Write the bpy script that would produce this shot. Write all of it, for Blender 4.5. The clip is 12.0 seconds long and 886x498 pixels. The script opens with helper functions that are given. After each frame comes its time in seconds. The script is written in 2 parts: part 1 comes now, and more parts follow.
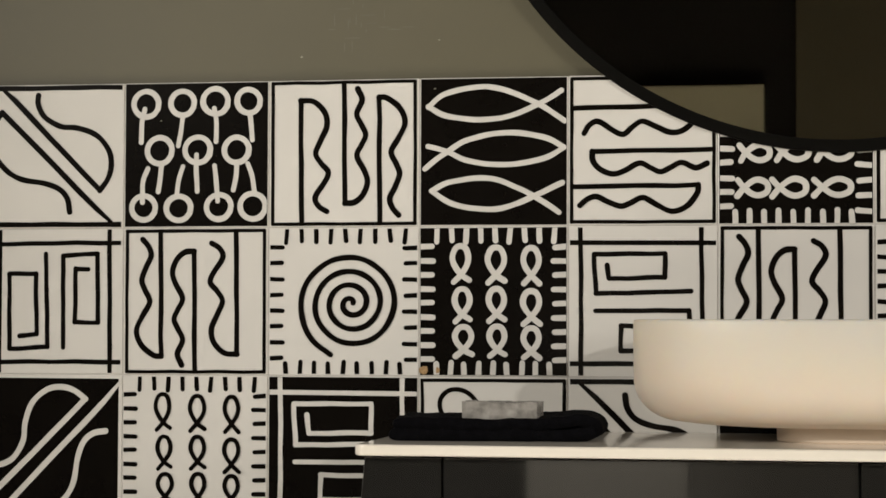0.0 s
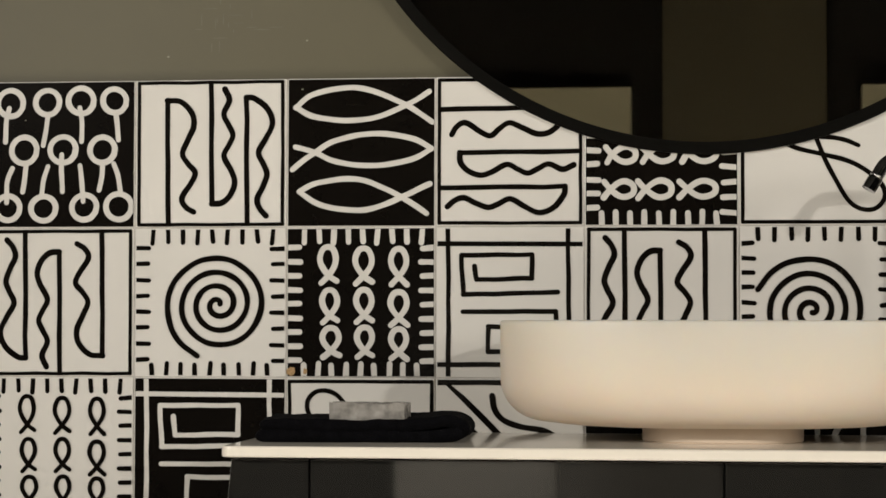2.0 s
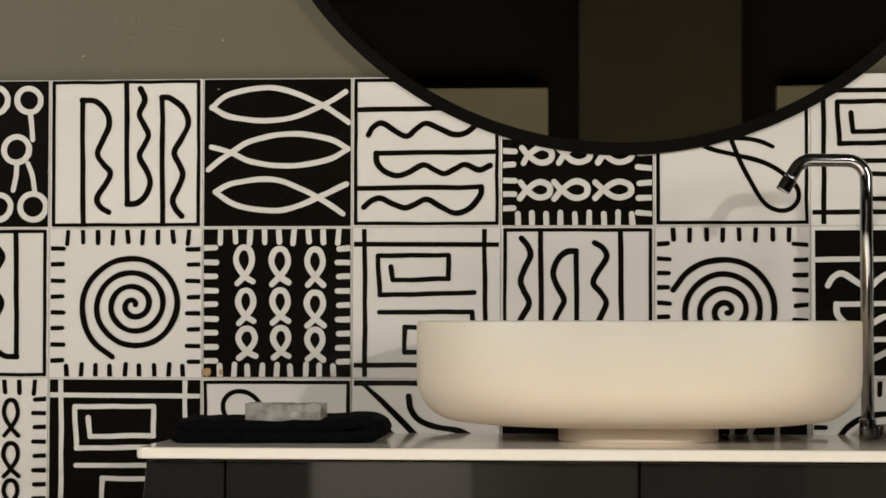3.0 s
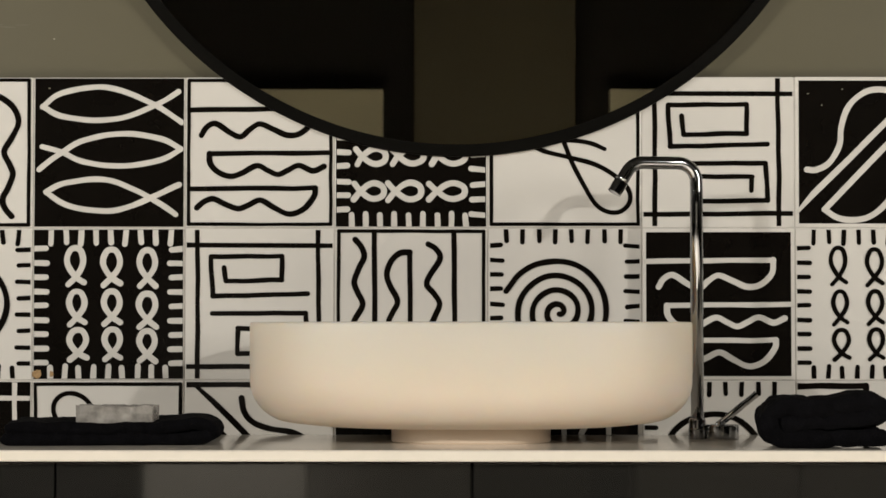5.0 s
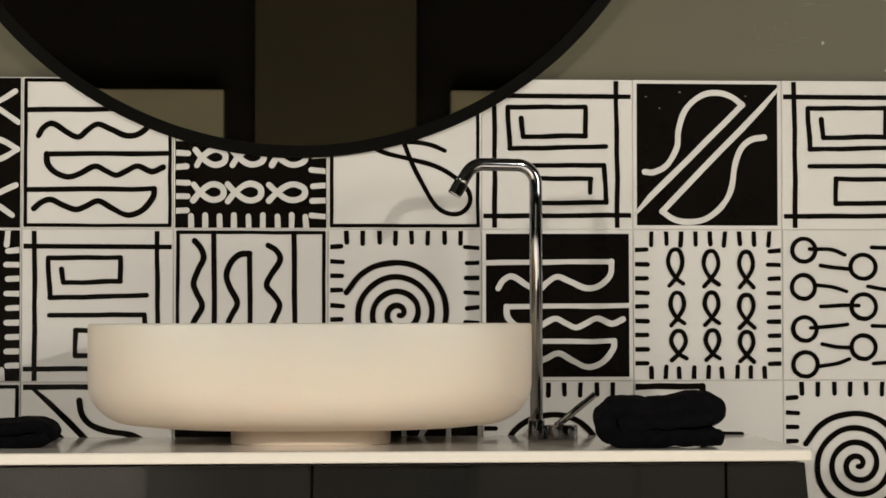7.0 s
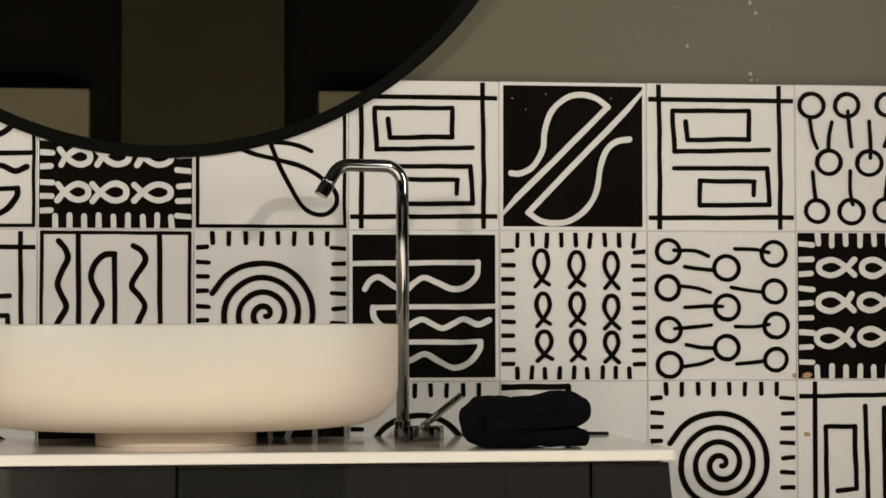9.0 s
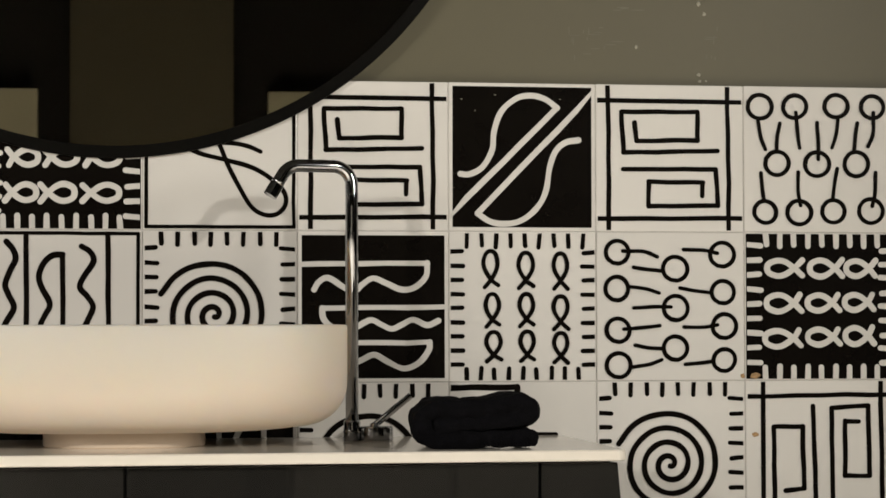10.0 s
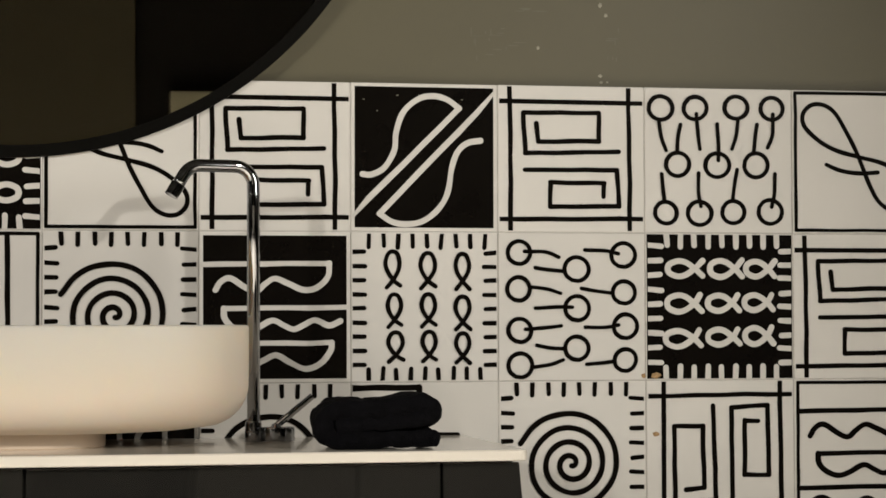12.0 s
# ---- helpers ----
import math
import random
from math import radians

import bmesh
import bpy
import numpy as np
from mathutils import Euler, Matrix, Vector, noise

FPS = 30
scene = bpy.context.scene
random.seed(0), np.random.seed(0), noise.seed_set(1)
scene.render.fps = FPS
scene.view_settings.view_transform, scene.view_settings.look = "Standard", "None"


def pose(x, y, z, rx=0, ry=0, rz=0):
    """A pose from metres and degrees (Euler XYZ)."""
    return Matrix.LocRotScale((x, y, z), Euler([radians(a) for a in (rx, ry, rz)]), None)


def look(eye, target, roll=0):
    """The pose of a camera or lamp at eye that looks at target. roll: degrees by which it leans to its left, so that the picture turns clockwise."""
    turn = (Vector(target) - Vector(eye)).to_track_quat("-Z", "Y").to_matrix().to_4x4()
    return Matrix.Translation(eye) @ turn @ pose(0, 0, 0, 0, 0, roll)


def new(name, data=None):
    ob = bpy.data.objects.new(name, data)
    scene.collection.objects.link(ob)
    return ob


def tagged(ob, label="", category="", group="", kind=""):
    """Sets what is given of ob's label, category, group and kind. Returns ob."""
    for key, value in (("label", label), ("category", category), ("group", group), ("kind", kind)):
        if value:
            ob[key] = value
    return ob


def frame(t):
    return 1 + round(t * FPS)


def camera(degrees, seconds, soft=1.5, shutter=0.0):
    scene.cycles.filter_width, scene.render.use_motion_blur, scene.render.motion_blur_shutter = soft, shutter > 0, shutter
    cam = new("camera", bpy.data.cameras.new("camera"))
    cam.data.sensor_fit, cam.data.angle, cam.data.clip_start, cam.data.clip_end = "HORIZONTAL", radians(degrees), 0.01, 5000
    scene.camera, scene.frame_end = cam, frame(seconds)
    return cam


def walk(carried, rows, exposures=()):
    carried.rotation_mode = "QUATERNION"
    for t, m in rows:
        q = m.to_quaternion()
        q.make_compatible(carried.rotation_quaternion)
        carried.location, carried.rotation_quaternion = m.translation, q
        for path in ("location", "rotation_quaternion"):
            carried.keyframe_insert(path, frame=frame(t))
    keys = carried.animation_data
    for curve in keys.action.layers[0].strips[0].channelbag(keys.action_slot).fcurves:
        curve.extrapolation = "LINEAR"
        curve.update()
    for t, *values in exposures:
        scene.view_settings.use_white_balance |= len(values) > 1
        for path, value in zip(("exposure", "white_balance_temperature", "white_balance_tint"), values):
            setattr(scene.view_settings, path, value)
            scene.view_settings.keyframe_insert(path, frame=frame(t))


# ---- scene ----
EYE, ARM = 0.98, 0.03
cam = camera(22.18, 12.0, soft=1.6)


def view(turn_right, up, lean):
    """The camera on its tripod: the lens sits a little ahead of the pan axis."""
    a = radians(turn_right)
    head = pose(ARM * math.sin(a), ARM * (math.cos(a) - 1), EYE, 0, 0, -turn_right)
    return head @ pose(0, 0, 0, 90 + up) @ pose(0, 0, 0, 0, 0, lean)


PATH = [
    (0.0, view(-10.114, 2.011, 0.155)),
    (0.5, view(-9.450, 2.018, 0.139)),
    (1.0, view(-8.641, 2.026, 0.128)),
    (1.5, view(-7.791, 2.031, 0.112)),
    (2.0, view(-6.790, 2.043, 0.094)),
    (2.5, view(-5.757, 2.052, 0.072)),
    (3.0, view(-4.693, 2.058, 0.042)),
    (5.0, view(-0.519, 2.090, 0.001)),
    (5.5, view(0.482, 2.095, -0.031)),
    (6.0, view(1.513, 2.106, -0.055)),
    (6.5, view(2.420, 2.112, -0.081)),
    (7.0, view(3.491, 2.122, -0.101)),
    (9.0, view(6.839, 2.135, -0.127)),
    (9.5, view(7.474, 2.144, -0.144)),
    (10.0, view(8.112, 2.148, -0.157)),
    (10.5, view(8.704, 2.150, -0.166)),
    (11.0, view(9.437, 2.153, -0.174)),
    (11.5, view(10.010, 2.155, -0.193)),
    (12.0, view(10.571, 2.148, -0.209)),
]
walk(cam, PATH)

# ---- world and light ----
world = bpy.data.worlds.new("world")
scene.world = world
world.use_nodes = True
world.node_tree.nodes["Background"].inputs[0].default_value = (0.9, 0.85, 0.75, 1)
world.node_tree.nodes["Background"].inputs[1].default_value = 0.02
scene.view_settings.exposure = -0.23

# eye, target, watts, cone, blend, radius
# first two follow the tap's shadows on the wall; the other six are added
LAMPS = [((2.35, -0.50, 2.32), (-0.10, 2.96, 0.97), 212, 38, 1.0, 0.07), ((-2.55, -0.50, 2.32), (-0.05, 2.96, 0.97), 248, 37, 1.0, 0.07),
         # two broad side floods, added as unseen fill
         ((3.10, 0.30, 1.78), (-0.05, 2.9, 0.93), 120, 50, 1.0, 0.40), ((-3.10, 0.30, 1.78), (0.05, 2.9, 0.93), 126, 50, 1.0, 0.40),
         # two downlights, added so the pale floor bounces fill
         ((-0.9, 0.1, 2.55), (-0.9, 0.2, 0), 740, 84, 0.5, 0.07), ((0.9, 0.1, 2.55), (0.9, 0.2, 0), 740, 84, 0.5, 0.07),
         # two spots, added to brighten the far chests
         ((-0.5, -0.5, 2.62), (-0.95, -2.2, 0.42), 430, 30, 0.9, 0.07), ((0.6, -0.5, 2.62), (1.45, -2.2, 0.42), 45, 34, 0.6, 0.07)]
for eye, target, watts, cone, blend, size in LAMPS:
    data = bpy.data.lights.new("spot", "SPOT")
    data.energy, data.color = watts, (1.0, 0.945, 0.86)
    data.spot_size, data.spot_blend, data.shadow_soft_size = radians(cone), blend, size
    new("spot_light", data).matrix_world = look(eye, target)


# ---- materials ----
def material(name, color, rough=0.5, metal=0.0, vary=0.06, scale=8.0, bump=0.0, bump_scale=60.0, rough_vary=0.0, spec=0.5, per_piece=0.0):
    m = bpy.data.materials.new(name)
    m.use_nodes = True
    t = m.node_tree
    b = t.nodes["Principled BSDF"]
    b.inputs["Roughness"].default_value, b.inputs["Metallic"].default_value = rough, metal
    b.inputs["Specular IOR Level"].default_value = spec
    c = t.nodes.new("ShaderNodeTexCoord")
    n = t.nodes.new("ShaderNodeTexNoise")
    n.inputs["Scale"].default_value, n.inputs["Detail"].default_value = scale, 6
    t.links.new(c.outputs["Object"], n.inputs["Vector"])
    r = t.nodes.new("ShaderNodeValToRGB")
    r.color_ramp.elements[0].position, r.color_ramp.elements[1].position = 0.3, 0.7
    r.color_ramp.elements[0].color = (*[v * (1 - vary) for v in color], 1)
    r.color_ramp.elements[1].color = (*[min(1, v * (1 + vary)) for v in color], 1)
    t.links.new(n.outputs["Fac"], r.inputs["Fac"])
    out = r.outputs["Color"]
    if per_piece:
        info = t.nodes.new("ShaderNodeObjectInfo")
        k = t.nodes.new("ShaderNodeMapRange")
        k.inputs["To Min"].default_value, k.inputs["To Max"].default_value = 1 - per_piece, 1 + per_piece
        t.links.new(info.outputs["Random"], k.inputs["Value"])
        h = t.nodes.new("ShaderNodeHueSaturation")
        t.links.new(k.outputs["Result"], h.inputs["Value"])
        t.links.new(out, h.inputs["Color"])
        out = h.outputs["Color"]
    t.links.new(out, b.inputs["Base Color"])
    if rough_vary:
        q = t.nodes.new("ShaderNodeMapRange")
        q.inputs["To Min"].default_value, q.inputs["To Max"].default_value = max(0.02, rough - rough_vary), rough + rough_vary
        t.links.new(n.outputs["Fac"], q.inputs["Value"])
        t.links.new(q.outputs["Result"], b.inputs["Roughness"])
    if bump:
        f = t.nodes.new("ShaderNodeTexNoise")
        f.inputs["Scale"].default_value, f.inputs["Detail"].default_value = bump_scale, 4
        t.links.new(c.outputs["Object"], f.inputs["Vector"])
        u = t.nodes.new("ShaderNodeBump")
        u.inputs["Strength"].default_value, u.inputs["Distance"].default_value = bump, 0.002
        t.links.new(f.outputs["Fac"], u.inputs["Height"])
        t.links.new(u.outputs["Normal"], b.inputs["Normal"])
    return m


GLAZE = material("white_glaze", (0.74, 0.72, 0.678), 0.16, vary=0.02, scale=5, bump=0.10, bump_scale=14, rough_vary=0.05, per_piece=0.025)
INK = material("black_glaze", (0.0050, 0.0040, 0.0031), 0.17, spec=0.14, vary=0.15, scale=20, bump=0.08, bump_scale=30)
LINE = material("white_line_glaze", (0.68, 0.66, 0.62), 0.25, vary=0.05, scale=30)
GROUT = material("grout", (0.55, 0.53, 0.50), 0.9, vary=0.12, scale=40, bump=0.3)
PAINT = material("taupe_wall", (0.122, 0.111, 0.072), 0.42, spec=0.3, vary=0.05, scale=3, bump=0.08, bump_scale=9, rough_vary=0.08)
SPLASH = material("pale_mark", (0.34, 0.32, 0.25), 0.35, vary=0.3, scale=200)
SMEAR = material("wiped_smear", (0.139, 0.129, 0.087), 0.5, vary=0.15, scale=60)
CHIP = material("chipped_clay", (0.42, 0.27, 0.13), 0.9, vary=0.35, scale=300, bump=0.6, bump_scale=400)
BASIN = material("cream_ceramic", (0.75, 0.655, 0.552), 0.45, vary=0.015, scale=6, spec=0.4)
# strong translucency also stands in for low fill on the bowl's shaded underside
skin = BASIN.node_tree.nodes["Principled BSDF"].inputs       # matt solid-surface composite, slightly translucent
skin["Subsurface Weight"].default_value, skin["Subsurface Scale"].default_value = 0.7, 0.03
skin["Subsurface Radius"].default_value = (1.0, 0.75, 0.5)
# warmer than the bowl: bounce from the worktop is put into the colour
FOOT = material("bounce_warmed_foot", (0.73, 0.605, 0.485), 0.45, vary=0.02, scale=8, spec=0.4)
SLAB = material("white_slab", (0.83, 0.78, 0.69), 0.10, spec=0.4, vary=0.02, scale=10)
CABINET = material("graphite_lacquer", (0.015, 0.0146, 0.0133), 0.035, spec=0.8, vary=0.06, scale=5, rough_vary=0.012)
GAP = material("dark_gap", (0.008, 0.008, 0.008), 0.8)
CHROME = material("chrome", (0.45, 0.455, 0.47), 0.06, 1.0, vary=0.03, scale=30)
TOWEL = material("navy_terry", (0.0031, 0.0030, 0.0039), 0.95, vary=0.35, scale=90, bump=0.9, bump_scale=520, spec=0.08)
RIM_BLACK = material("black_mirror_band", (0.0038, 0.0035, 0.0028), 0.28, spec=0.16, vary=0.15, scale=10)
MIRROR = material("mirror_glass", (0.60, 0.575, 0.49), 0.012, 1.0, vary=0.0)
CEIL = material("ceiling_paint", (0.05, 0.048, 0.045), 0.9, vary=0.08)
FLOOR = material("pale_floor", (0.62, 0.58, 0.52), 0.4, vary=0.15, scale=4)
# near-black base paints in the unlit dark of the room behind
DARK = material("unlit_tone_wall", (0.0040, 0.0033, 0.0022), 0.8, vary=0.15)
BROWN = material("brown_panel", (0.066, 0.058, 0.037), 0.6, vary=0.12, scale=2)
PALE = material("pale_panel", (0.42, 0.395, 0.29), 0.6, vary=0.05, scale=3)
CHEST = material("grey_chest", (0.72, 0.69, 0.62), 0.6, vary=0.06, scale=4)
CHEST_GREY = material("mid_grey_chest", (0.27, 0.255, 0.225), 0.6, vary=0.06, scale=4)
SIDE = material("room_wall", (0.07, 0.066, 0.058), 0.6, vary=0.08, scale=3)
SOAP = material("grey_glass", (0.41, 0.39, 0.36), 0.22, vary=0.5, scale=55, bump=0.5, bump_scale=120)
SOAP.node_tree.nodes["Principled BSDF"].inputs["Transmission Weight"].default_value = 0.35


# ---- mesh helpers ----
def finish(name, bm, mat, smooth=False):
    me = bpy.data.meshes.new(name)
    bmesh.ops.recalc_face_normals(bm, faces=bm.faces)
    bm.to_mesh(me)
    bm.free()
    me.materials.append(mat)
    if smooth:
        me.shade_smooth()
    return me


def part(name, bm, mat, parent=None, label="", smooth=False):
    ob = new(name, finish(name, bm, mat, smooth))
    ob.parent = parent
    if label:
        tagged(ob, label)
    return ob


def holder(name, at, label="", category="", group="", kind=""):
    return tagged_at(new(name), at, label, category, group, kind)


def tagged_at(ob, at, label, category, group, kind):
    ob.location = at
    return tagged(ob, label, category, group, kind)


def box(lo, hi, bevel=0.0, seg=2):
    bm = bmesh.new()
    bmesh.ops.create_cube(bm, size=1)
    for v in bm.verts:
        v.co = Vector([lo[i] + (v.co[i] + 0.5) * (hi[i] - lo[i]) for i in range(3)])
    if bevel:
        bmesh.ops.bevel(bm, geom=bm.edges[:], offset=bevel, segments=seg, affect="EDGES", profile=0.5)
    return bm


def lathe(profile, n=48, sx=1.0, sy=1.0, power=2.0):
    """Rings of (radius, z) joined into a skin; ends closed where the radius is zero."""
    bm = bmesh.new()
    rings = []
    for r, z in profile:
        if r == 0:
            rings.append([bm.verts.new((0, 0, z))])
            continue
        ring = []
        for i in range(n):
            a = 2 * math.pi * i / n
            c, s = math.cos(a), math.sin(a)
            e = 2 / power
            ring.append(bm.verts.new((sx * r * math.copysign(abs(c) ** e, c), sy * r * math.copysign(abs(s) ** e, s), z)))
        rings.append(ring)
    for p, q in zip(rings, rings[1:]):
        for i in range(n):
            j = (i + 1) % n
            if len(p) == 1 and len(q) > 1:
                bm.faces.new((p[0], q[i], q[j]))
            elif len(q) == 1 and len(p) > 1:
                bm.faces.new((p[i], p[j], q[0]))
            elif len(p) > 1:
                bm.faces.new((p[i], p[j], q[j], q[i]))
    return bm


def smooth_line(pts, n=6):
    """A Catmull-Rom curve through the points."""
    p = [Vector(v) for v in pts]
    p = [2 * p[0] - p[1]] + p + [2 * p[-1] - p[-2]]
    out = []
    for i in range(1, len(p) - 2):
        a, b, c, d = p[i - 1:i + 3]
        for k in range(n):
            t = k / n
            out.append(0.5 * (2 * b + (c - a) * t + (2 * a - 5 * b + 4 * c - d) * t * t + (3 * b - a - 3 * c + d) * t ** 3))
    return out + [p[-2]]


def tube(path, radius, n=20):
    bm = bmesh.new()
    rings = []
    side = None
    for i, c in enumerate(path):
        d = (path[min(i + 1, len(path) - 1)] - path[max(i - 1, 0)]).normalized()
        if side is None:
            side = d.orthogonal().normalized()
        side = (side - d * side.dot(d)).normalized()
        up = d.cross(side)
        rings.append([bm.verts.new(c + radius * (math.cos(a) * side + math.sin(a) * up)) for a in [2 * math.pi * k / n for k in range(n)]])
    for p, q in zip(rings, rings[1:]):
        for i in range(n):
            j = (i + 1) % n
            bm.faces.new((p[i], p[j], q[j], q[i]))
    bm.faces.new(rings[0])
    bm.faces.new(rings[-1])
    return bm


# ---- room ----
WALL = 2.962          # face of the tiles
BACK = 2.980          # face of the painted wall
PITCH, ROW = 0.2005, 0.1992
JOINTS = [-1.379, -1.178, -0.9773, -0.7730, -0.5660, -0.3660, -0.1697, 0.0315, 0.2334, 0.4340, 0.6332, 0.8372, 1.0472, 1.254, 1.461]
LEVELS = [1.3148, 1.1157, 0.9160, 0.7150]
wall = tagged(part("wall_north", box((-4.2, BACK, 0), (4.2, BACK + 0.15, 2.75)), PAINT, None), "taupe satin painted wall with a band of patterned tiles", "wall", kind="structure")
# side walls are out of view, dark so that gloss and chrome reflect little
tagged(part("wall_east", box((4.0, -2.6, 0), (4.15, BACK, 2.75)), SIDE), "plain dark room wall, out of view", "wall", kind="structure")
tagged(part("wall_west", box((-4.15, -2.6, 0), (-4.0, BACK, 2.75)), SIDE), "plain dark room wall, out of view", "wall", kind="structure")
tagged(part("wall_south", box((-4.0, -2.75, 0), (4.0, -2.6, 2.75)), DARK), "far wall seen in the mirror, unlit darkness put into its black colour", "wall", kind="structure")
# unseen floor, pale so it bounces the downlights back up
tagged(part("floor", box((-4.2, -2.75, -0.1), (4.2, BACK + 0.15, 0)), FLOOR), "pale plain floor, unseen, toned to bounce fill light", "floor", kind="structure")
tagged(part("ceiling", box((-4.2, -2.75, 2.75), (4.2, BACK + 0.15, 2.85)), CEIL), "plain black ceiling", "ceiling", kind="structure")

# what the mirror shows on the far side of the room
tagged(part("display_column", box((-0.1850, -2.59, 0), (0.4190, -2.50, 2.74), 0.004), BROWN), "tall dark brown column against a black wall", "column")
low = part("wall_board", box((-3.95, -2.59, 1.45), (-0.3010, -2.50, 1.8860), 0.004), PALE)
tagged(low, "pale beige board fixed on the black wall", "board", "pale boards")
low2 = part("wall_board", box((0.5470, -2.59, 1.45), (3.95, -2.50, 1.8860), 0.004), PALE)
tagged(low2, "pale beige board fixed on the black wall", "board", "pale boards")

# low units outside the mirror's view, added for the bands reflected in the doors
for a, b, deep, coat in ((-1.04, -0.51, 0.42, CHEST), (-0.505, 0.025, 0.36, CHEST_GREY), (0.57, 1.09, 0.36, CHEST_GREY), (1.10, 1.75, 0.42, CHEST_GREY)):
    chest = tagged(new("chest"), ("plain pale" if coat == CHEST else "plain grey") + " chest against the dark wall, added to reflect in the doors", "chest", "far chests")
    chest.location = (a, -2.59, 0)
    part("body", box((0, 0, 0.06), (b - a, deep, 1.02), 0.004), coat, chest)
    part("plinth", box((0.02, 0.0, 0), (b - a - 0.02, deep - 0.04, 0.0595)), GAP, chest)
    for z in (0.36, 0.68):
        # raised dark strip paints the shade of a drawer gap
        part("drawer_gap_strip", box((0.01, deep - 0.004, z), (b - a - 0.01, deep + 0.0005, z + 0.006)), GAP, chest)

# lamps' housings under the ceiling, all out of view; these fittings are added
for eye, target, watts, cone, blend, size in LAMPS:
    lamp = tagged(new("unseen_spotlight"), ("added broad dark fill floodlight" if size > 0.2 else "unseen small dark spotlight") + " hung under the ceiling", "spotlight", "spotlights")
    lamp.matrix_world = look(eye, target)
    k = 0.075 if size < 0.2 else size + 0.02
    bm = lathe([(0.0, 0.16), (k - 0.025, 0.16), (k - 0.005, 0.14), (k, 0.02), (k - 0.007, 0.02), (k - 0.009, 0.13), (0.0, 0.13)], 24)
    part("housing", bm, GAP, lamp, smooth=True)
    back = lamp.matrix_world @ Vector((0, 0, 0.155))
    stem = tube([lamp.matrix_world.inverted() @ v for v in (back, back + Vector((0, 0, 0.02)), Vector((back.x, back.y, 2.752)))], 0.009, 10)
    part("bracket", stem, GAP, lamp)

# ---- mirror ----
mirror = holder("round_mirror", (-0.0080, 2.962, 1.7215), "large round wall mirror with a narrow black rim", "mirror")
R, RIM_W = 0.5125, 0.0165
turn = Matrix.Rotation(radians(90), 4, "X")
bm = lathe([(R - 0.03, 0.0008), (R - 0.002, 0.0008), (R, 0.002), (R, 0.0055), (R - 0.0012, 0.0066), (R - RIM_W + 0.001, 0.0066), (R - RIM_W, 0.0058), (R - 0.03, 0.0055)], 200)
bmesh.ops.transform(bm, matrix=turn, verts=bm.verts)
part("band", bm, RIM_BLACK, mirror, "narrow black edge band", smooth=False)
bm = lathe([(0, 0.0062), (R - RIM_W + 0.0004, 0.0062)], 200)
bmesh.ops.transform(bm, matrix=turn, verts=bm.verts)
part("glass", bm, MIRROR, mirror, "dark reflecting mirror glass")
bm = lathe([(0, -0.0178), (R - 0.16, -0.0178), (R - 0.16, 0.0006), (R - 0.03, 0.0008), (R - 0.03, 0.0050), (0, 0.0050)], 96)
bmesh.ops.transform(bm, matrix=turn, verts=bm.verts)
part("backing", bm, GAP, mirror)

# ---- vanity cabinet and worktop ----
CZ = 0.845
CL, CR, CF = -0.5700, 0.5875, 2.575
bm = box((CL, CF, CZ - 0.0132), (CR, WALL - 0.001, CZ), 0.0)
edges = [e for e in bm.edges if abs(e.verts[0].co.z - e.verts[1].co.z) > 0.01 and e.verts[0].co.y < 2.7]
bmesh.ops.bevel(bm, geom=edges, offset=0.012, segments=5, affect="EDGES", profile=0.5)
edges = [e for e in bm.edges if abs(e.verts[0].co.z - e.verts[1].co.z) < 1e-5 and min(e.verts[0].co.y, e.verts[1].co.y) < 2.9]
bmesh.ops.bevel(bm, geom=edges, offset=0.0025, segments=3, affect="EDGES", profile=0.5)
tagged(part("worktop", bm, SLAB), "thin glossy cream-white worktop on a graphite cabinet", "worktop")

vanity = holder("vanity_cabinet", (0, 0, 0), "wide graphite grey lacquered bathroom cabinet with flush doors", "cabinet")
BL, BR, BF = -0.5600, 0.5790, 2.592
part("body", box((BL + 0.004, BF + 0.019, 0.30), (BR - 0.004, WALL - 0.003, CZ - 0.0137), 0.002), GAP, vanity)
gaps = [BL, -0.4680, 0.0096, 0.4870, BR]
for a, b in zip(gaps, gaps[1:]):
    bm = box((a + 0.0012, BF, 0.30), (b - 0.0012, BF + 0.0185, CZ - 0.0156), 0.0014)
    for v in bm.verts:
        flare = (CZ - v.co.z) * 0.09
        if a == BL and v.co.x < a + 0.02:
            v.co.x -= flare
        if b == BR and v.co.x > b - 0.02:
            v.co.x += flare
    part("door", bm, CABINET, vanity)

# ---- basin ----
basin = holder("wash_basin", (0.0090, 2.795, CZ), "oval cream ceramic countertop basin on a narrow foot", "basin")
HW, HD, RIM, UND = 0.2725, 0.158, 0.1465, 0.0168
prof = [(0.0, UND), (0.36, UND), (0.56, UND + 0.0008), (0.66, UND + 0.0022), (0.74, UND + 0.0042), (0.79, UND + 0.0062)]
for i in range(1, 15):
    a = i / 14 * math.pi / 2
    prof.append((0.79 + 0.209 * math.sin(a), UND + 0.0062 + 0.052 * (1 - math.cos(a))))
prof += [(1.0, 0.100), (1.0, 0.125), (1.0, RIM - 0.003), (0.997, RIM - 0.0008), (0.990, RIM), (0.982, RIM - 0.001), (0.978, RIM - 0.004)]
prof += [(0.965, 0.10), (0.93, 0.065), (0.85, 0.042), (0.6, 0.034), (0.0, 0.031)]
bm = lathe(prof, 112, HW, HD, 2.35)
part("bowl", bm, BASIN, basin, smooth=True)
bm = lathe([(0.0, 0.0), (0.985, 0.0), (1.0, 0.0015), (1.0, UND + 0.002), (0, UND + 0.002)], 80, 0.098, 0.088, 2.6)
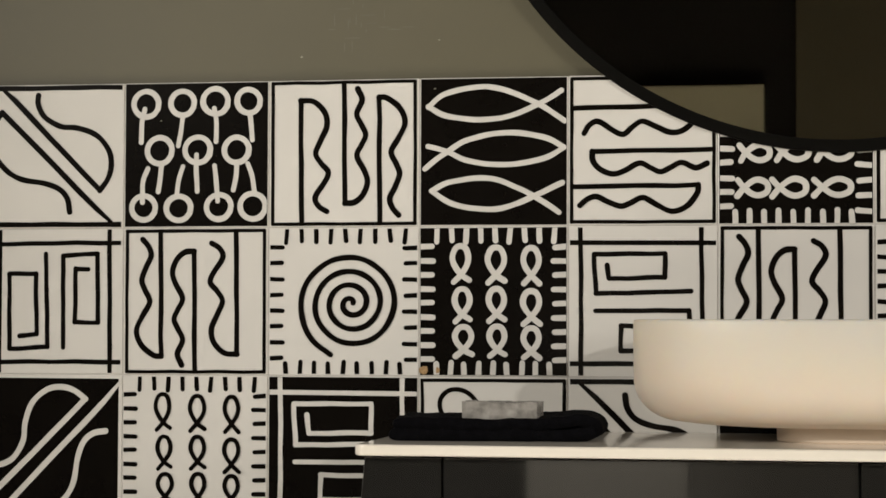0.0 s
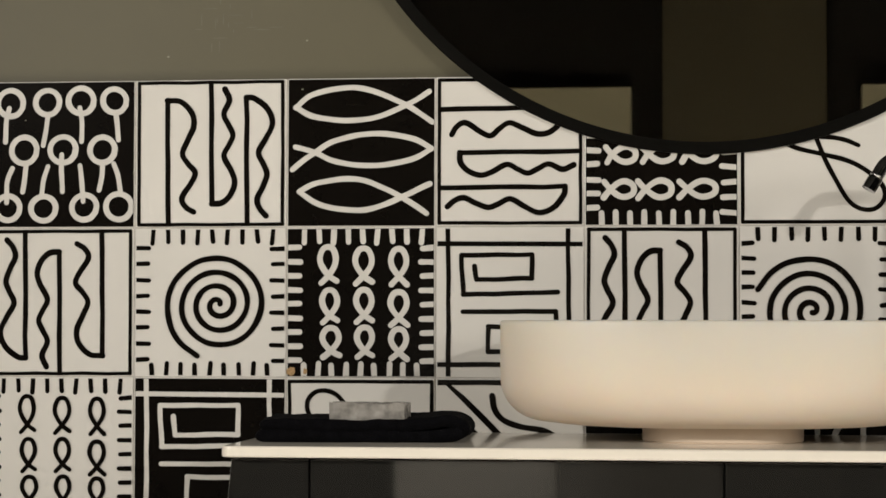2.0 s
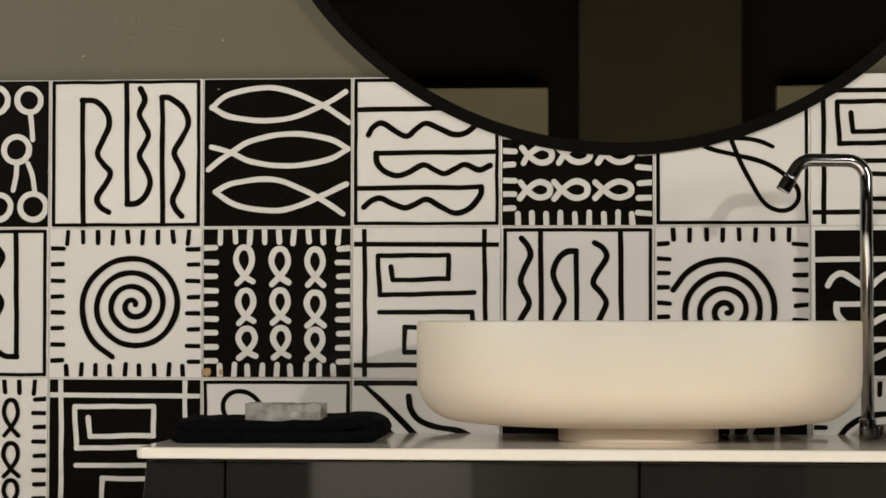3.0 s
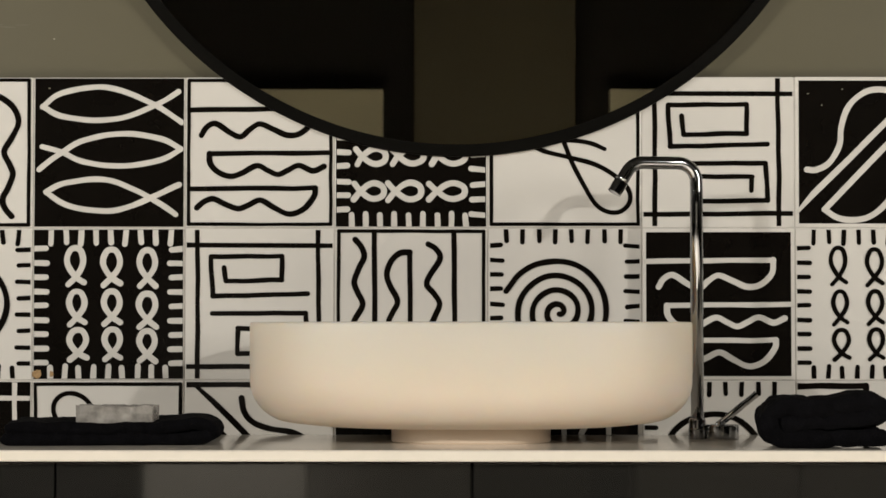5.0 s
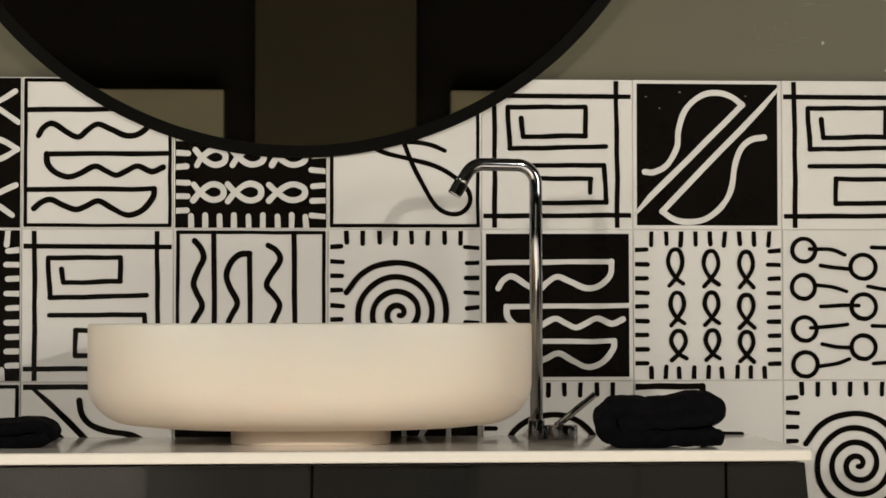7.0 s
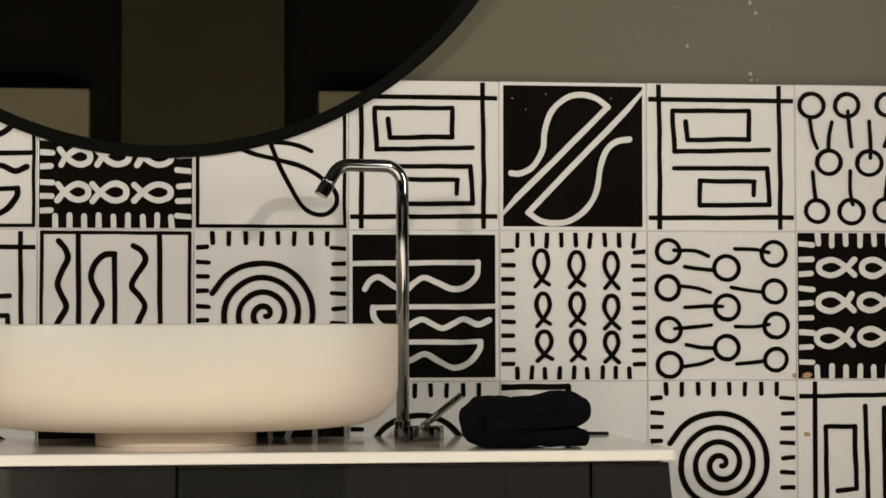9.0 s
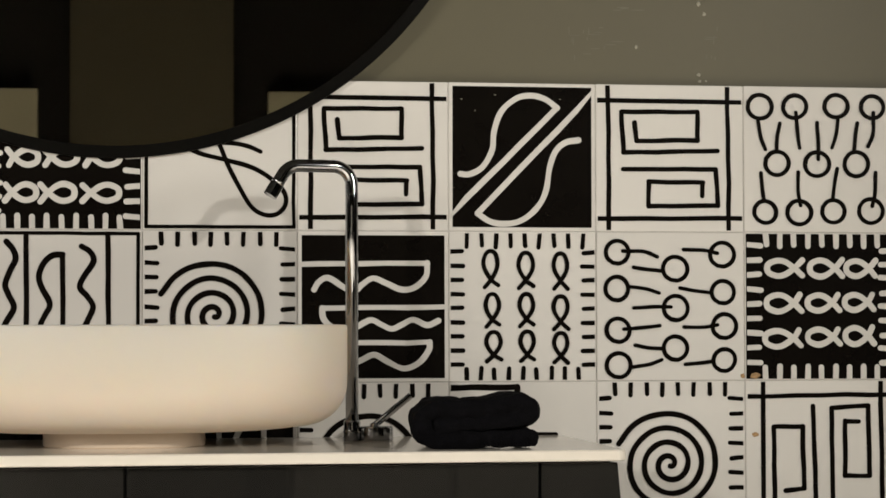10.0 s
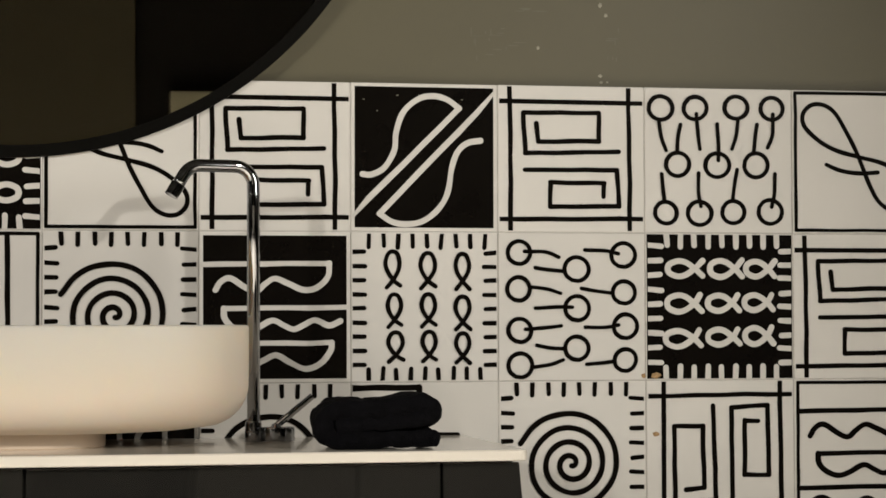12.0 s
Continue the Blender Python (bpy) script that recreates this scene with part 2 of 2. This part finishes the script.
part("foot", bm, FOOT, basin, "cream foot, warm bounce light put into its colour")
bm = lathe([(0, 0.036), (0.02, 0.036), (0.022, 0.034), (0.022, 0.031)], 24)
part("drain", bm, CHROME, basin)

# ---- tap ----
tap = holder("tall_tap", (0.2937, 2.850, CZ), "tall slim chrome basin mixer tap with a bent spout", "tap")
fwd = math.sin(radians(12)), math.cos(radians(12))
def tp(s, z):
    return Vector((-s * fwd[1], -s * fwd[0], z))
H = 0.347
path = [tp(0, 0.02), tp(0, H - 0.035)]
for i in range(1, 9):
    a = i / 8 * math.pi / 2
    path.append(tp(0.024 * (1 - math.cos(a)), H - 0.024 + 0.024 * math.sin(a)))
path += [tp(0.035, H), tp(0.055, H), tp(0.070, H)]
for i in range(1, 8):
    a = i / 7 * radians(62)
    path.append(tp(0.070 + 0.024 * math.sin(a), H - 0.024 * (1 - math.cos(a))))
e = path[-1] - path[-2]
path += [path[-1] + e.normalized() * 0.009, path[-1] + e.normalized() * 0.014]
end = path[-1]
part("spout_pipe", tube(path, 0.0082, 24), CHROME, tap, "chrome pipe", smooth=True)
tip = tube([end, end + e.normalized() * 0.0016, end + e.normalized() * 0.002, end + e.normalized() * 0.0165], 0.0090, 24)
part("nozzle", tip, CHROME, tap)
part("collar", lathe([(0, 0), (0.0112, 0), (0.0112, 0.012), (0.0105, 0.0135), (0.0105, 0.024), (0.0092, 0.026), (0, 0.026)], 32), CHROME, tap)
bm = lathe([(0, 0), (0.021, 0), (0.0215, 0.001), (0.0215, 0.0165), (0.0205, 0.018), (0, 0.0185)], 40)
bmesh.ops.translate(bm, verts=bm.verts, vec=(0.031, 0.0, 0))
part("mixer_body", bm, CHROME, tap)
part("lever", tube([Vector((0.028, 0, 0.019)), Vector((0.0735, 0, 0.056)), Vector((0.0745, 0, 0.0568))], 0.0044, 16), CHROME, tap, "thin slanted chrome lever")
part("lever_joint", lathe([(0, 0.018), (0.007, 0.018), (0.006, 0.022), (0, 0.024)], 20), CHROME, tap).location = (0.029, 0, 0)


# ---- towels and soap ----
def cloth(path, thick, depth, seed, wob=0.0025):
    """A thick folded layer that follows a line in x and z and runs back along y."""
    bm = bmesh.new()
    rows = 34
    n = len(path)
    loop = []
    for i in range(n):
        d = (path[min(i + 1, n - 1)] - path[max(i - 1, 0)]).normalized()
        loop.append((path[i], Vector((-d.y, d.x))))
    outline = []
    h = thick / 2
    for c, nn in loop:
        outline.append(c + nn * h)
    c, nn = loop[-1]
    d = Vector((nn.y, -nn.x))
    for k in range(1, 7):
        a = math.pi * k / 7
        outline.append(c + nn * h * math.cos(a) + d * h * math.sin(a))
    for c, nn in reversed(loop):
        outline.append(c - nn * h)
    c, nn = loop[0]
    d = Vector((nn.y, -nn.x))
    for k in range(1, 7):
        a = math.pi * k / 7
        outline.append(c - nn * h * math.cos(a) - d * h * math.sin(a))
    mid = sum((o for o in outline), Vector((0, 0))) / len(outline)
    rings = []
    for r in range(rows + 1):
        f = r / rows
        y = depth * f
        edge = min(f, 1 - f) * depth
        shrink = h * 0.55 * (1 - math.sqrt(max(0.0, 1 - max(0.0, 1 - edge / (h * 0.9)) ** 2)))
        ring = []
        for j, o in enumerate(outline):
            p = Vector((o.x, y, o.y))
            w = noise.noise_vector(p * 38 + Vector((seed, 0, 0))) * wob + noise.noise_vector(p * 130 + Vector((0, seed, 0))) * wob * 0.35
            w += noise.noise_vector(Vector((p.x * 14, p.y * 16, p.z * 22 + seed))) * wob * 0.9
            inward = Vector((mid.x - o.x, 0, mid.y - o.y))
            fold_in = max(0.0, 1 - 7 * abs(noise.noise(Vector((p.x * 17 + seed, p.y * 26, p.z * 36)))))
            q = p + w + inward.normalized() * (shrink * 0.6 + wob * 0.55 * fold_in)
            q.z = max(q.z, 0.0004)
            ring.append(bm.verts.new(q))
        rings.append(ring)
    m = len(outline)
    for p, q in zip(rings, rings[1:]):
        for i in range(m):
            j = (i + 1) % m
            bm.faces.new((p[i], p[j], q[j], q[i]))
    for ring in (rings[0], rings[-1]):
        half = len(loop)
        # close the ends strip by strip
        a, b = ring[:half], ring[half + 6:2 * half + 6][::-1]
        for i in range(half - 1):
            bm.faces.new((a[i], a[i + 1], b[i + 1], b[i]))
        bm.faces.new([a[-1]] + ring[half:half + 6] + [b[-1]])
        bm.faces.new([b[0]] + ring[2 * half + 6:] + [a[0]])
    return bm


def line2(pts, n=7):
    return [Vector((v[0], v[1])) for v in smooth_line([(x, z, 0) for x, z in pts], n)]


fold = [(0.1415, 0.0124), (0.10, 0.0112), (0.05, 0.0100), (0.024, 0.0120), (0.0110, 0.0225), (0.0125, 0.0390), (0.030, 0.0485), (0.06, 0.0485), (0.10, 0.0508), (0.130, 0.0545),
        (0.1425, 0.0475), (0.1370, 0.0385), (0.10, 0.0330), (0.06, 0.0300), (0.032, 0.0290)]
towel = tagged(part("folded_towel", cloth(line2(fold, 6), 0.0192, 0.105, 3.1, 0.0044), TOWEL, smooth=True),
               "dark navy terry hand towel folded over on the worktop", "towel", "folded towels")
towel.matrix_world = pose(0.3375, 2.618, CZ, 0, 0, -6)
fold = [(0.014, 0.0200), (0.05, 0.0208), (0.11, 0.0190), (0.17, 0.0205), (0.222, 0.0248), (0.246, 0.0230), (0.2560, 0.0165), (0.247, 0.0098), (0.21, 0.0076), (0.14, 0.0074), (0.06, 0.0074), (0.010, 0.0076)]
flat = tagged(part("folded_towel", cloth(line2(fold), 0.0145, 0.17, 7.7, 0.003), TOWEL, smooth=True),
              "dark navy terry towel folded flat under a block", "towel", "folded towels")
flat.matrix_world = pose(-0.5500, 2.662, CZ, 0, 0, 5)

bm = box((0, 0, 0), (0.0915, 0.05, 0.0225), 0.0)
bmesh.ops.subdivide_edges(bm, edges=bm.edges[:], cuts=9, use_grid_fill=True)
for v in bm.verts:
    v.co += noise.noise_vector(v.co * 70) * 0.0016
    if v.co.z > 0.018:
        v.co.z += noise.noise(v.co * 110) * 0.002
soap = tagged(part("soap_block", bm, SOAP), "rough translucent grey block lying on the folded towel", "soap block")
soap.matrix_world = pose(-0.4605, 2.685, CZ + 0.0240, 0, 0, -1)


# ---- wall tiles ----
def strokes(lines, name):
    """Brush strokes of glaze in a unit square, u to the right and v down, as flat ribbons with round ends."""
    bm = bmesh.new()
    lift = 0.0
    for width, curved, pts in lines:
        runs = [smooth_line([(u, v, 0) for u, v in pts], 6)] if curved else [[Vector((*a, 0)), Vector((*b, 0))] for a, b in zip(pts, pts[1:])]
        for run in runs:
            if not curved:
                run = [run[0].lerp(run[1], k / 6) for k in range(7)]
            lift += 0.000004
            n = len(run)
            left, right = [], []
            caps = []
            for i, c in enumerate(run):
                d = (run[min(i + 1, n - 1)] - run[max(i - 1, 0)]).normalized()
                nn = Vector((-d.y, d.x, 0))
                w = width / 2 * (1 + 0.14 * noise.noise(c * 9 + Vector((lift * 9e4, 0, 0))))
                c = c + nn * 0.006 * noise.noise(c * 6 + Vector((0, lift * 7e4, 3)))
                left.append(c + nn * w)
                right.append(c - nn * w)
                if i in (0, n - 1):
                    s = -1 if i == 0 else 1
                    caps.append([c + nn * w * math.cos(a) * s + d * w * math.sin(a) * s for a in [math.pi * k / 6 for k in range(1, 6)]])
            def vert(p):
                u, v = min(0.988, max(0.012, p.x)), min(0.988, max(0.012, p.y))
                return bm.verts.new(((u - 0.5) * PITCH, -0.0006 - lift, (0.5 - v) * ROW))
            rise = lift
            lv, rv = [], []
            for p, q in zip(left, right):
                lift += 0.0000009
                lv.append(vert(p))
                rv.append(vert(q))
            for i in range(n - 1):
                bm.faces.new((lv[i], rv[i], rv[i + 1], lv[i + 1]))
            tail, lift = lift, rise
            bm.faces.new([rv[0]] + [vert(p) for p in caps[0]] + [lv[0]])
            lift = tail
            bm.faces.new([lv[-1]] + [vert(p) for p in caps[1]] + [rv[-1]])
    for f in bm.faces:
        f.normal_update()
        if f.normal.y > 0:
            f.normal_flip()
    me = bpy.data.meshes.new(name)
    bm.to_mesh(me)
    bm.free()
    return me


S = 0.038
def grid_pts(pts, x0, y0, w=262.0, h=262.0):
    return [((x - x0) / w, (y - y0) / h) for x, y in pts]


def ring_pts(x, y, r, squash=1.0):
    return [(x + r * math.cos(a), y + r * squash * math.sin(a)) for a in [math.pi * 2 * k / 10 + 0.4 for k in range(11)]]


def design_circles(ring=0.029, stalk=0.026, size=20.4):
    out = []
    for x, y in ((40, 39), (106, 38), (166, 36), (225, 36), (65, 123), (134, 123), (204, 123), (37, 226), (100, 227), (173, 225), (234, 224)):
        out.append((ring, True, grid_pts(ring_pts(x, y, size + 1.0 * math.sin(x)), 0, 0)))
    for tail in (((38, 48), (33, 72), (31, 108)), ((107, 62), (103, 90), (99, 115)), ((164, 48), (168, 75), (167, 108)), ((227, 60), (230, 82), (232, 106)),
                 ((69, 147), (67, 172), (63, 197)), ((132, 131), (132, 165), (133, 197)), ((205, 147), (204, 172), (199, 195)),
                 ((44, 155), (35, 180), (35, 216)), ((108, 152), (100, 175), (97, 203)), ((164, 151), (168, 180), (170, 215)), ((224, 148), (231, 170), (236, 199))):
        out.append((stalk, True, grid_pts(tail, 0, 0)))
    return out


def design_fish():
    out = []
    for tail in (((15, 52), (48, 28), (113, 17), (168, 30), (213, 50), (256, 79)), ((15, 52), (48, 68), (108, 75), (163, 68), (213, 47), (250, 25)),
                 ((255, 125), (218, 107), (153, 98), (88, 110), (48, 132), (10, 161)), ((255, 125), (218, 145), (148, 155), (88, 148), (53, 132), (15, 121)),
                 ((22, 200), (58, 183), (118, 177), (168, 192), (208, 213), (246, 239)), ((22, 200), (58, 222), (118, 233), (168, 225), (208, 207), (252, 187))):
        out.append((S * 0.95, True, grid_pts(tail, 0, 0)))
    return out


def outline(w=0.024, e=0.024):
    return [(w, False, [(e, e), (1 - e, e), (1 - e, 1 - e), (e, 1 - e), (e, e)])]


def design_waves():
    return [(0.034, False, [(0.0, 0.22), (0.86, 0.212)]),
            (S, True, [(0.858, 0.21), (0.848, 0.30), (0.77, 0.375), (0.68, 0.388), (0.59, 0.345), (0.50, 0.312), (0.43, 0.35), (0.37, 0.395), (0.29, 0.365), (0.20, 0.312), (0.14, 0.335), (0.105, 0.386)]),
            (0.034, False, [(1.0, 0.503), (0.163, 0.508)]),
            (S, True, [(0.163, 0.508), (0.170, 0.575), (0.22, 0.632), (0.300, 0.659), (0.38, 0.637), (0.48, 0.590), (0.555, 0.618), (0.622, 0.645), (0.69, 0.618), (0.762, 0.588), (0.854, 0.622), (0.93, 0.593)]),
            (0.034, False, [(0.0, 0.742), (0.87, 0.735)]),
            (S, True, [(0.87, 0.735), (0.865, 0.79), (0.80, 0.87), (0.70, 0.907), (0.60, 0.865), (0.505, 0.815), (0.42, 0.85), (0.354, 0.872), (0.27, 0.845), (0.193, 0.808), (0.13, 0.825), (0.08, 0.867)])]


def comb(sides, w=0.030):
    out = []
    for k in range(9):
        a = 0.122 + 0.0985 * k
        j = 0.011 * math.sin(k * 2.3 + sides)
        out += [(w, False, [(a + j * 0.4, 0.0), (a - j * 0.4, 0.10 + j * 0.6)]), (w, False, [(a * 0.965, 1.0), (a * 0.965 - j * 0.6, 0.912 + j * 0.6)])]
    for k in range(sides):
        a = 0.134 + 0.75 / (sides - 1) * k
        j = 0.011 * math.sin(k * 3.1 + 1 + sides)
        out += [(w, False, [(0.0, a), (0.093 + j * 0.6, a + j * 0.4)]), (w, False, [(1.0, a + 0.006 + j * 0.5), (0.908 - j, a + 0.008)])]
    return out


def design_ribbons(wide=0.86, brush=0.039, tick=0.037):
    out = comb(9, tick)
    for ci, x in enumerate((0.284, 0.519, 0.755)):
        for ri, (y, k) in enumerate(((0.118, 1.0), (0.399, 0.92), (0.650, 0.83))):
            y += 0.018 * (ci == 2) * (ri == 1) + 0.006 * ci * (ri == 0) + 0.012 * (ci == 2) * (ri == 2)
            g = 1 + 0.06 * math.sin(ci * 2 + ri * 4)
            pts = [(-0.057, 0.258), (-0.002, 0.204), (0.048, 0.135), (0.060, 0.075), (0.038, 0.016), (0, 0), (-0.038, 0.016), (-0.062, 0.075), (-0.048, 0.135), (0.004, 0.203), (0.066, 0.242 + 0.016 * (ci == 2))]
            out.append((brush, True, [(x + u * g * wide + 0.008 * ri * (1 - ci * 0.5), y + 0.016 + v * k * 0.92) for u, v in pts]))
    return out


def design_key(right=0.688, inner=0.381, low=0.456, second=0.575):
    w = 0.032
    return [(w, False, [(0, 0.112), (1, 0.116)]), (w, False, [(0, 0.909), (1, 0.907)]), (w, False, [(0.083, 0), (0.09, 1)]), (w, False, [(0.893, 0), (0.897, 1)]),
            (w, False, [(0.823, low - 0.007), (0.187, low + 0.007), (0.175, 0.19), (right, 0.185), (right, inner - 0.003), (0.275, inner + 0.004), (0.263, 0.261)]),
            (w, False, [(0.184, second + 0.002), (0.81, second - 0.003), (0.823, 0.82), (0.355, 0.826), (0.355, 0.66), (0.724, 0.664), (0.72, 0.755)])]


def design_spiral(middle=0.516):
    pts = []
    turns = 3.62
    for k in range(60):
        f = k / 59
        a = math.radians(113) + (1 - f) * turns * 2 * math.pi
        r = 0.012 + 0.348 * f
        pts.append((0.553 + r * math.cos(a) * 0.97, middle + r * math.sin(a) * 0.985 + 0.016 * f ** 14))
    return comb(8) + [(0.037, True, pts)]


def design_diagonal():
    return [(0.04, False, [(0.737, 0.169), (0.0, 0.90)]), (S, True, [(0.08, 0.616), (0.142, 0.616), (0.23, 0.568), (0.298, 0.453), (0.307, 0.33), (0.364, 0.187), (0.462, 0.107), (0.56, 0.089), (0.657, 0.112), (0.737, 0.169)]),
            (0.04, False, [(1.0, 0.047), (0.195, 0.88)]), (S, True, [(0.195, 0.88), (0.275, 0.933), (0.373, 0.95), (0.48, 0.932), (0.586, 0.853), (0.657, 0.737), (0.684, 0.577), (0.728, 0.462), (0.80, 0.40), (0.883, 0.382)])]


def design_loop():
    return [(0.031, True, [(0.24, 0.52), (0.33, 0.56), (0.47, 0.58), (0.60, 0.57)]),
            (0.031, True, [(0.80, 0.86), (0.70, 0.84), (0.60, 0.77), (0.54, 0.66), (0.45, 0.43), (0.33, 0.20), (0.24, 0.115), (0.14, 0.11), (0.075, 0.18), (0.10, 0.28), (0.26, 0.40), (0.45, 0.46), (0.64, 0.51), (0.82, 0.60)])]


def design_corner():
    return [(0.04, False, [(0.0, 0.035), (0.46, 0.035), (0.46, 0.40)]), (0.03, False, [(0.58, 0.346), (0.72, 0.35)])]


DESIGNS = {"C": design_circles, "F": design_fish, "W": design_waves, "R": design_ribbons, "K": design_key, "S": design_spiral, "N": lambda: design_key(0.650, 0.345, 0.440, 0.560), "D": design_diagonal, "L": design_loop, "M": lambda: [(w, c, [(u + 0.075 - 0.02 * v, v - 0.02) for u, v in p]) for w, c, p in design_loop()], "P": design_corner, "T": lambda: design_spiral(0.541)}
WORDS = {"C": "circles on stalks", "F": "fish outlines", "W": "wavy lines", "R": "looped ribbons and a fringed edge", "K": "angular key lines", "N": "angular key lines", "S": "spiral and a fringed edge",
         "T": "spiral and a fringed edge", "D": "diagonal half-moon curves", "L": "looping line", "M": "looping line", "P": "corner line"}
BORDERED = "WLM"
# one code a tile: design, quarter turns to the left, w or b for the ground
PLAN = ["S0w D3w C0b W1w F0b W0w R3b L2w K0w D0b K0w C2w L0w R0b",
        "W0w K1w W3w S0w R0b N0w W3w T3w W0b R0w C3w R1b K0w S0w",
        "K0w D0b R0w K0b M0w D1w F0b W3b S3w P0w S3w K1w W0w C0b"]
tile_me = finish("tile", box((-PITCH / 2 + 0.0007, 0, -ROW / 2 + 0.0007), (PITCH / 2 - 0.0007, 0.0175, ROW / 2 - 0.0007), 0.0011, 2), GLAZE)
def field(inset):
    return finish("black_field", box((-PITCH / 2 + inset, -0.0003, -ROW / 2 + inset), (PITCH / 2 - inset, 0.0002, ROW / 2 - inset)), INK)
wide_field, full_field = field(0.0056), field(0.0019)
meshes = {}
bm = box((JOINTS[0], WALL + 0.0018, LEVELS[3]), (JOINTS[-1], BACK + 0.004, LEVELS[0] - 0.0012))
tagged(part("grout_bed", bm, GROUT, wall), "light grey joints between the tiles")
tilt = random.Random(4)
for r, line in enumerate(PLAN):
    for c, code in enumerate(line.split()):
        kind_, quarter, ground = code[0], int(code[1]), code[2]
        t = new("tile", tile_me)
        t.parent = wall
        x, z = (JOINTS[c] + JOINTS[c + 1]) / 2, (LEVELS[r] + LEVELS[r + 1]) / 2
        t.matrix_world = Matrix.Translation((x, WALL + tilt.uniform(-0.0004, 0.0004), z)) @ pose(0, 0, 0, tilt.uniform(-0.12, 0.12), tilt.uniform(-0.15, 0.15), tilt.uniform(-0.12, 0.12)) @ Matrix.Diagonal(((JOINTS[c + 1] - JOINTS[c]) / PITCH, 1, (LEVELS[r] - LEVELS[r + 1]) / ROW, 1))
        tagged(t, ("white glazed tile with black " if ground == "w" else "black glazed tile with white ") + WORDS[kind_])
        if ground == "b":
            f = new("black_field", wide_field if kind_ in "WD" else full_field)
            f.parent = t
        key = (kind_, ground)
        if key not in meshes:
            lines = design_ribbons(0.76, 0.029, 0.030) if key == ("R", "w") else design_circles(0.038, 0.033, 22.0) if key == ("C", "b") else DESIGNS[kind_]()
            if ground == "w" and kind_ in BORDERED:
                lines = lines + outline()
            if key == ("D", "w"):
                lines = lines + [(0.034, False, [(0.03, 0.0), (0.03, 1.0)]), (0.034, False, [(0.97, 0.0), (0.97, 1.0)])]
            meshes[key] = strokes(lines, "painted_motif")
            meshes[key].materials.append(INK if ground == "w" else LINE)
        d = new("painted_motif", meshes[key])
        d.parent = t
        d.rotation_euler = (0, -radians(90) * quarter, 0)

# chipped corners, and droplet marks whose glint is put into a pale colour
def blob(rx, rz, seed):
    bm = bmesh.new()
    bmesh.ops.create_icosphere(bm, subdivisions=3, radius=1)
    for v in bm.verts:
        k = 1 + 0.45 * noise.noise(v.co * 1.7 + Vector((seed, 0, 0)))
        v.co = Vector((v.co.x * rx * k, v.co.y * 0.0009, v.co.z * rz * k))
    return bm
for i, (x, z, rx, rz) in enumerate(((-0.5588, 0.9243, 0.0062, 0.0052), (-0.5404, 0.9244, 0.0028, 0.0042), (0.8338, 0.9222, 0.003, 0.003), (0.8512, 0.9221, 0.0062, 0.0045), (0.8509, 0.8434, 0.0042, 0.003))):
    part("chip", blob(rx, rz, i * 3.3), CHIP, wall, "brown chipped spot", True).location = (x, WALL - 0.0006, z)
for i, (x, z, rx, rz) in enumerate(((-0.7326, 1.3482, 0.0018, 0.0014), (-0.5426, 1.3677, 0.0014, 0.0011), (0.781, 1.4272, 0.0028, 0.0032), (0.7889, 1.4135, 0.0026, 0.0026), (0.7806, 1.3306, 0.0028, 0.0024), (0.782, 1.322, 0.0024, 0.0018), (0.694, 1.3673, 0.002, 0.0024), (0.7905, 1.322, 0.0016, 0.0014))):
    part("splash_mark", blob(rx, rz, 50 + i * 2.1), SPLASH, wall, "pale droplet mark, glint put into its colour", True).location = (x, BACK, z)

for i, (x, z, rx, rz) in enumerate(((0.452, 1.292, 0.0016, 0.0005), (0.497, 1.298, 0.0012, 0.0007), (0.585, 1.293, 0.0014, 0.0005), (0.470, 1.277, 0.0008, 0.0009), (-0.925, 1.262, 0.0010, 0.0008), (-0.775, 1.190, 0.0011, 0.0013), (-0.545, 1.300, 0.0015, 0.0006))):
    part("speck", blob(rx, rz, 90 + i * 1.7), SPLASH, wall, "small pale speck on the glaze", True).location = (x, WALL - 0.0004, z)

# faint wiped smears on the paint
wipe = random.Random(11)
for x, z, w, h, count in ((0.625, 1.375, 0.022, 0.030, 16), (0.665, 1.418, 0.030, 0.003, 5), (0.798, 1.368, 0.006, 0.024, 7), (-0.66, 1.395, 0.028, 0.024, 16), (-0.60, 1.385, 0.02, 0.003, 4)):
    bm = bmesh.new()
    for k in range(count):
        cx, cz = x + wipe.gauss(0, w * 0.6), z + wipe.gauss(0, h * 0.6)
        rx, rz = (0.0006, wipe.uniform(0.002, 0.009)) if wipe.random() < 0.6 and h > 0.01 else (wipe.uniform(0.003, 0.012), 0.0005)
        ring = [bm.verts.new((cx + rx * math.cos(a), BACK - 0.0003 - k * 0.00001, cz + rz * math.sin(a))) for a in [math.pi * 2 * i / 12 for i in range(12)]]
        bm.faces.new(ring)
    part("smear", bm, SMEAR, wall, "faint pale wiped smear")
